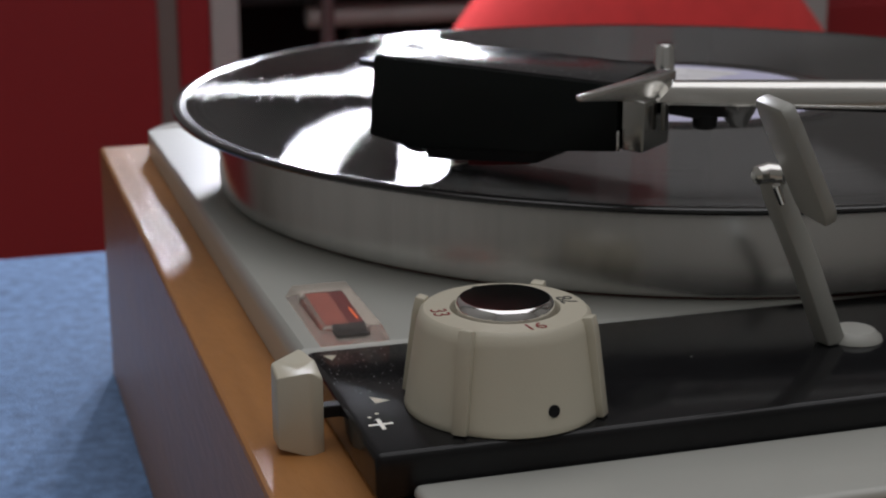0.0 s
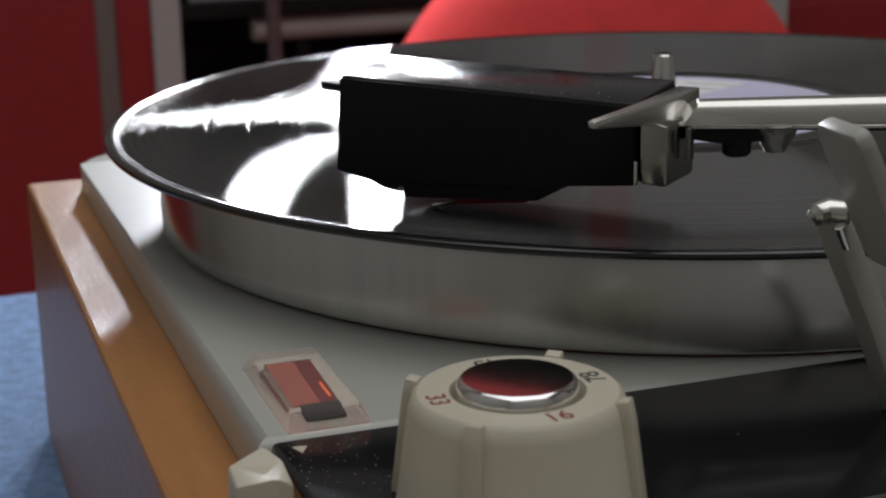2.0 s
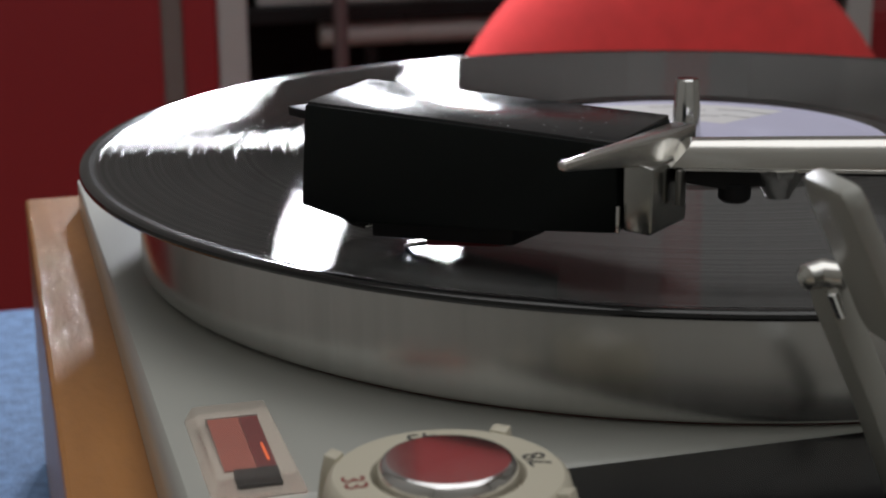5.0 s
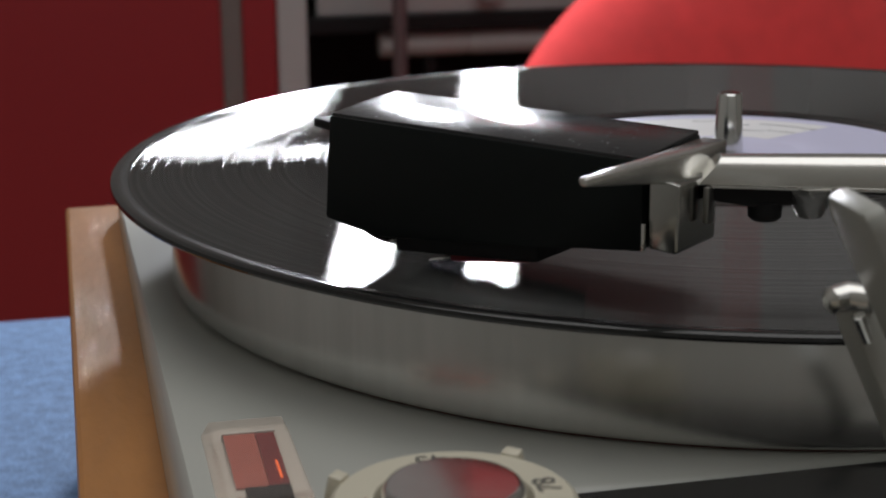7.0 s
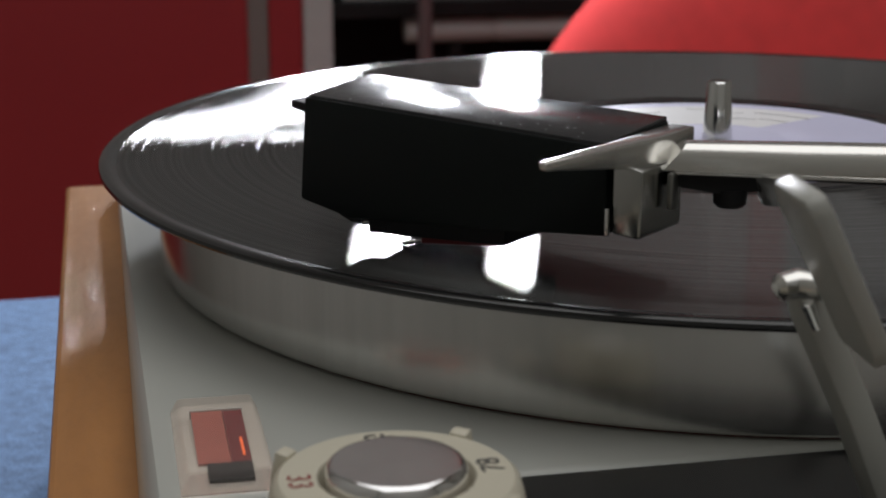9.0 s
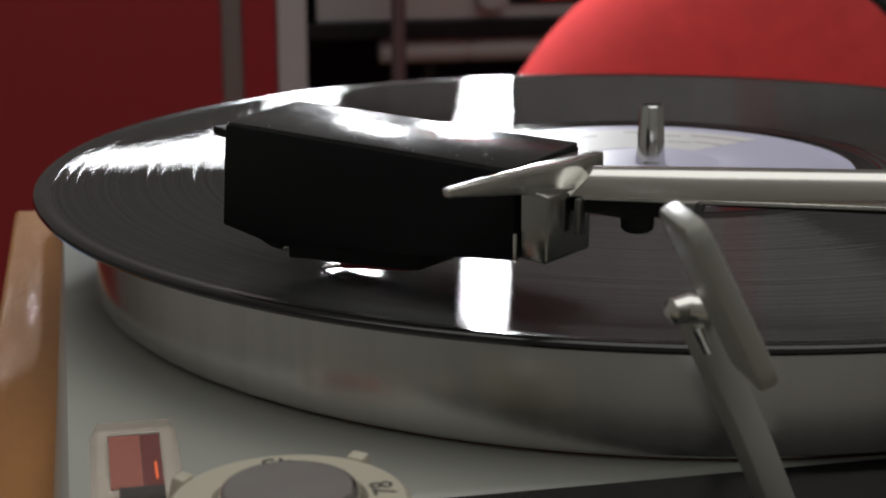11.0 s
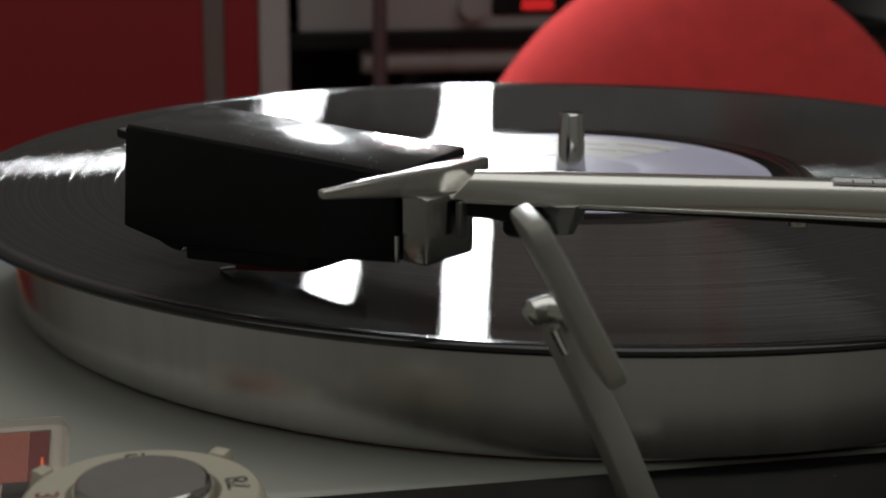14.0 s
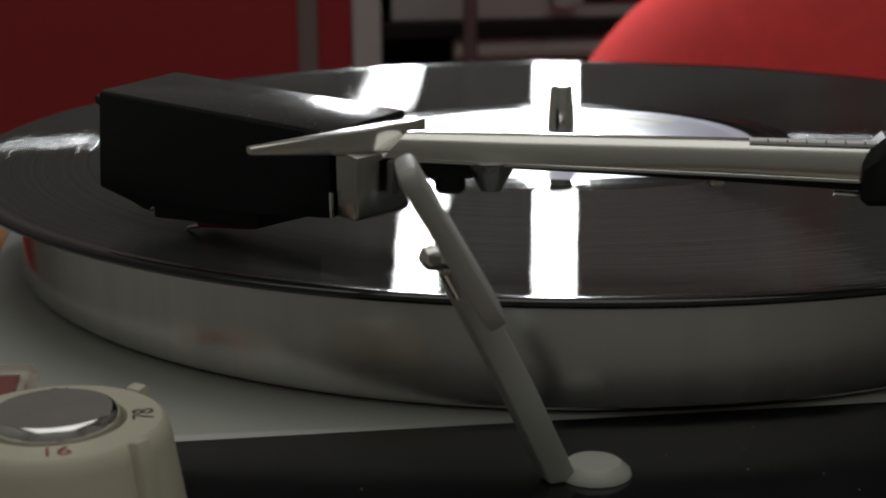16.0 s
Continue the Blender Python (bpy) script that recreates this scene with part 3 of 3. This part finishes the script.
    add("bolt", tube([(q.x, q.y, 18.6), (q.x, q.y, 17.2), (q.x, q.y, 16.6)], [1.9, 1.8, 1.2], 12), SATIN, label="silver bolt")
    add("scale_strip", channel([(63, 24.8, 25.5, 0), (96, 24.3, 25.1, 0)], [(1.0, 0), (1.0, 0.7), (1.3, 1), (3.4, 1), (3.4, 0)]), LABEL_W, label="white graduated scale strip")
    for k in range(6):
        add("scale_tick", channel([(66 + 3.3 * k, 25.1 - 0.04 * k, 25.48 - 0.04 * k, 0), (66.25 + 3.3 * k, 25.1 - 0.04 * k, 25.48 - 0.04 * k, 0)], [(0.95, 0), (0.95, 0.6), (1.3, 1.05), (1.9, 1.05), (1.9, 0)]), DARK_INK, label="dark scale tick")
    add("clamp", channel([(82.2, 15.4, 22.4, 0), (83.4, 14.4, 24.0, 0), (86, 14.4, 26.4, 0), (97, 14.4, 26.6, 0)], [(-1.4, 0.1), (-1.4, 0.75), (0.6, 1), (6.4, 1), (8.4, 0.75), (8.4, 0.1), (7.4, 0), (-0.4, 0)]), BLACK_MATTE, label="black clamp round the arm")
    add("clamp_pin", tube([along(77.8, 2.0, 15.9), along(82.4, 2.0, 15.6)], [0.7, 0.7], 10), SATIN)
    c = along(158, 3.5, 0)
    add("pivot_post", lathe([(0, -24.9), (14, -24.9), (14, -20), (9, -18), (9, 32), (0, 34)], 40, (c.x, c.y)), SATIN)


tonearm()


def arm_lift():
    t = thing("arm_lift_lever", (-36, -164, DECK + 0.3), "grey plastic arm-lift lever standing on the black strip", "lever")
    inv = Matrix.Translation((0.036, 0.164, -(DECK + 0.3) * MM))

    def add(name, bm, mat, label="", smooth=True):
        bm.transform(inv)
        return part(name, bm, mat, t, label, smooth)

    add("lower_arm", slab([(-34.6, -164.2, DECK + 0.4), (-42.6, -165.6, -7), (-50.5, -167.0, 8.5), (-53.2, -167.6, 14.5)], [5.4, 5.4, 5.4, 4.0], 4.6, (0.97, 0.22, 0), 0.7), GREY_LEVER)
    add("paddle", slab([(-61.6, -182.6, 32.3), (-60.6, -182.4, 30.3), (-49.0, -178.9, 9.8), (-47.6, -178.4, 7.2)], [11.5, 14.2, 14.2, 11.0], 3.2, (0.06, 0.998, 0), 1.0), GREY_LEVER)
    add("pivot_pin", tube([(-57.6, -169.0, 14.2), (-56.9, -168.8, 14.4), (-54.0, -168.2, 14.6), (-51.5, -170.6, 14.6)], [0.9, 1.9, 2.2, 2.0], 18), SATIN, "silver pivot pin")
    add("pivot_screw", tube([(-54.2, -171.9, 12.9), (-52.2, -171.3, 8.8)], [1.0, 0.7], 12), CHROME, "bright chrome screw")
    add("hub", lathe([(0, DECK + 0.4), (6.2, DECK + 0.4), (6.0, DECK + 1.2), (4.4, DECK + 2.6), (0, DECK + 3.0)], 32, (-28.5, -163)), GREY_LEVER)


arm_lift()

# ---- far side of the room ----


def red_cabinet():
    t = thing("red_cabinet", (0, 1150, FLOOR_Z), "tall red lacquered cabinet with a grey seam strip", "cabinet")
    h = 585
    part("door", box(-900, -14, 0, 30, 60, h, 2), RED_PANEL, t)
    part("seam_strip", box(-14, 6, 4, 30, 60, h, 1), GREY_TRIM, t, "grey metal seam strip")
    part("door", box(6, 38, 0, 30, 60, h, 2), RED_PANEL, t)
    part("plinth_board", box(-900, 38, 10, 30, 0, 60), BLACK_MATTE, t)
    part("body", box(-900, 38, 30, 262, 60, h), RED_PANEL, t)


red_cabinet()


def hifi_rack():
    t = thing("hifi_rack", (0, 1150, FLOOR_Z), "black equipment rack with pale side post", "rack")
    o = -FLOOR_Z
    part("side_post", box(39, 67, 0, 240, 0, 880, 2), WHITE_TRIM, t, "pale painted side post")
    part("side_post", box(700, 730, 0, 240, 0, 880, 2), WHITE_TRIM, t, "pale painted side post")
    part("back_panel", box(67, 700, 225, 240, 0, 880), BLACK_MATTE, t)
    part("shelf", box(67, 700, 0, 225, -113 + o, -98 + o, 1), BLACK_MATTE, t)
    part("shelf", box(67, 700, 0, 225, -300 + o, -285 + o, 1), BLACK_MATTE, t)
    part("shelf", box(67, 700, 0, 225, 60 + o, 70 + o, 1), BLACK_MATTE, t)


hifi_rack()


def amplifier():
    t = thing("amplifier", (0, 1160, -97.9), "silver hi-fi amplifier with a dark display on the rack", "amplifier")
    part("case", box(82, 520, 8, 200, 0.2, 120, 2), BLACK_MATTE, t)
    part("faceplate", box(78, 524, 0, 7.8, 0.3, 124, 1.5), SILVER_FACE, t, "brushed silver front")
    part("display", box(268, 400, -1.5, -0.1, 14, 60, 0.3), BLACK_MATTE, t, "black display window")
    part("indicator", box(298, 330, -3, -1.7, 19, 29, 0.3), glow("red_indicator", (0.9, 0.03, 0.03), 0.6), t, "glowing red indicator")
    k = lathe([(0, 0), (14, 0), (13, 16), (0, 16.5)], 32)
    k.transform(pose(0.246, -0.0002, 0.024, 90, 0, 0))
    part("volume_knob", k, SILVER_FACE, t, "round silver knob", True)


amplifier()


def roller():
    t = thing("pale_roll", (0, 1150, -284.9), "pale cylindrical roll lying on rack supports", "roll")
    bm = lathe([(0, 0), (11.5, 0), (12.3, 2), (12.3, 84), (11.2, 86), (11.2, 90), (12.3, 92), (12.3, 250), (11.5, 252), (0, 252)], 40)
    bm.transform(pose(0.140, 0.02, 0.1572, 0, 90, 0))
    part("roll", bm, WHITE_TRIM, t, smooth=True)
    for x in (190, 380):
        part("support", box(x - 6, x + 6, 14, 26, 0.2, 145, 1), BLACK_MATTE, t)


roller()


def rod():
    t = thing("brown_rod", (146, 1100, FLOOR_Z), "thin brown upright rod before the rack", "rod")
    part("rod", lathe([(0, 0), (7, 0), (7, 900), (0, 901)], 20), BROWN_ROD, t, smooth=True)
    part("foot", lathe([(0, 0), (60, 0), (58, 8), (7.2, 12), (7.2, 0.1)], 40), BLACK_MATTE, t, smooth=True)


rod()


def red_chair():
    t = thing("red_armchair", (382, 900, FLOOR_Z), "round-backed armchair upholstered in red wool", "armchair")
    o = -FLOOR_Z
    top = o - 10
    bm = bmesh.new()
    nu, nv = 40, 48
    rows_ = []
    for j in range(nv + 1):
        a = math.pi * j / nv
        ring = []
        for i in range(nu):
            b = 2 * math.pi * i / nu
            x = 238 * math.sin(a) * math.cos(b) * (1 if math.cos(a) > 0 else 0.92)
            y = 62 * math.sin(a) * math.sin(b) + 0.0012 * x * x * -0.5
            z = top - 300 + 300 * math.cos(a)
            ring.append(bm.verts.new((x * MM, y * MM, z * MM)))
        rows_.append(ring)
    for a, b in zip(rows_, rows_[1:]):
        for i in range(nu):
            k = (i + 1) % nu
            bm.faces.new((a[i], a[k], b[k], b[i]))
    bmesh.ops.remove_doubles(bm, verts=bm.verts, dist=1e-5)
    part("backrest", bm, RED_CLOTH, t, smooth=True)
    part("seat", box(-250, 250, -430, 30, 80, 160, 35, 4), RED_CLOTH, t, smooth=True)
    part("base_column", lathe([(0, 8), (30, 8), (30, 82), (0, 82)], 24), SATIN, t, smooth=True)
    part("base_foot", lathe([(0, 0), (220, 0), (215, 8), (0, 14)], 40), SATIN, t, smooth=True)


red_chair()


def sideboard():
    t = thing("red_sideboard", (0, 1180, FLOOR_Z), "low red lacquered sideboard along the wall", "sideboard")
    o = -FLOOR_Z
    part("body", box(735, 1880, 10, 225, 40, -134 + o, 3), RED_PANEL, t)
    for x in (740, 1122, 1504):
        part("door", box(x, x + 374, 0, 9.5, 60, -140 + o, 2), RED_PANEL, t)
    part("foot", box(760, 1860, 30, 200, 0, 40), BLACK_MATTE, t)


sideboard()


def red_wall_shelf():
    t = thing("red_wall_cabinet", (0, 1180, 300), "red lacquered wall cabinet hanging over the rack", "wall cabinet")
    part("body", box(230, 558, 0, 238, 165, 330, 3), RED_BRIGHT, t)
    part("side_panel", box(512, 556, 0, 238, -60, 164.5, 2), RED_BRIGHT, t, "narrow red side panel")
    part("pale_panel", box(470, 511.5, 4, 238, -60, 164.5, 2), WHITE_TRIM, t, "narrow pale side panel")


red_wall_shelf()


def dust(name, spots, rng, parent, zf, label):
    """Loose pale dust flecks lying on a surface, joined into one mesh."""
    bm = bmesh.new()
    for x, y in spots:
        r, a, k = rng.uniform(0.07, 0.2), rng.uniform(0, 6.28), rng.uniform(0.25, 0.9)
        z = zf(x, y) + 0.03
        pts = []
        for q in range(5):
            u, v = r * math.cos(q * 1.257), r * k * math.sin(q * 1.257)
            pts.append(((x + u * math.cos(a) - v * math.sin(a)) * MM, (y + u * math.sin(a) + v * math.cos(a)) * MM))
        lo = [bm.verts.new((px, py, (z - 0.03) * MM)) for px, py in pts]
        hi = [bm.verts.new((px, py, (z + 0.05) * MM)) for px, py in pts]
        bm.faces.new(hi)
        for q in range(5):
            m = (q + 1) % 5
            bm.faces.new((lo[q], lo[m], hi[m], hi[q]))
    ob = part(name, bm, DUST, parent)
    return tagged(ob, label, "dust", kind="stuff")


rng = random.Random(4)
strip_spots = [(-142 + 14 * rng.random(), -138 - 26 * rng.random()) for _ in range(60)]
strip_spots += [(-142.5 + 26 * rng.random() ** 1.4, -137 - 48 * rng.random()) for _ in range(34)]
strip_spots += [(-95 + 120 * rng.random(), -142 - 44 * rng.random()) for _ in range(14)]
dust("dust", strip_spots, rng, None, lambda x, y: DECK + 0.3, "pale dust flecks on the black strip")
shell_spots = []
for _ in range(80):
    p = on_arm(1 + 58 * rng.random(), 1 + 18 * rng.random(), 0)
    shell_spots.append((p[0], p[1]))


def shell_top(x, y):
    q = Vector((x, y, 0)) - NOSE
    return 27.6 - 1.2 * (q.dot(U) + 0.6) / 65.5 + 1.5 * (q.dot(V) - 0.4) / 19.8


dust("dust", shell_spots, rng, None, shell_top, "pale dust flecks on the headshell")
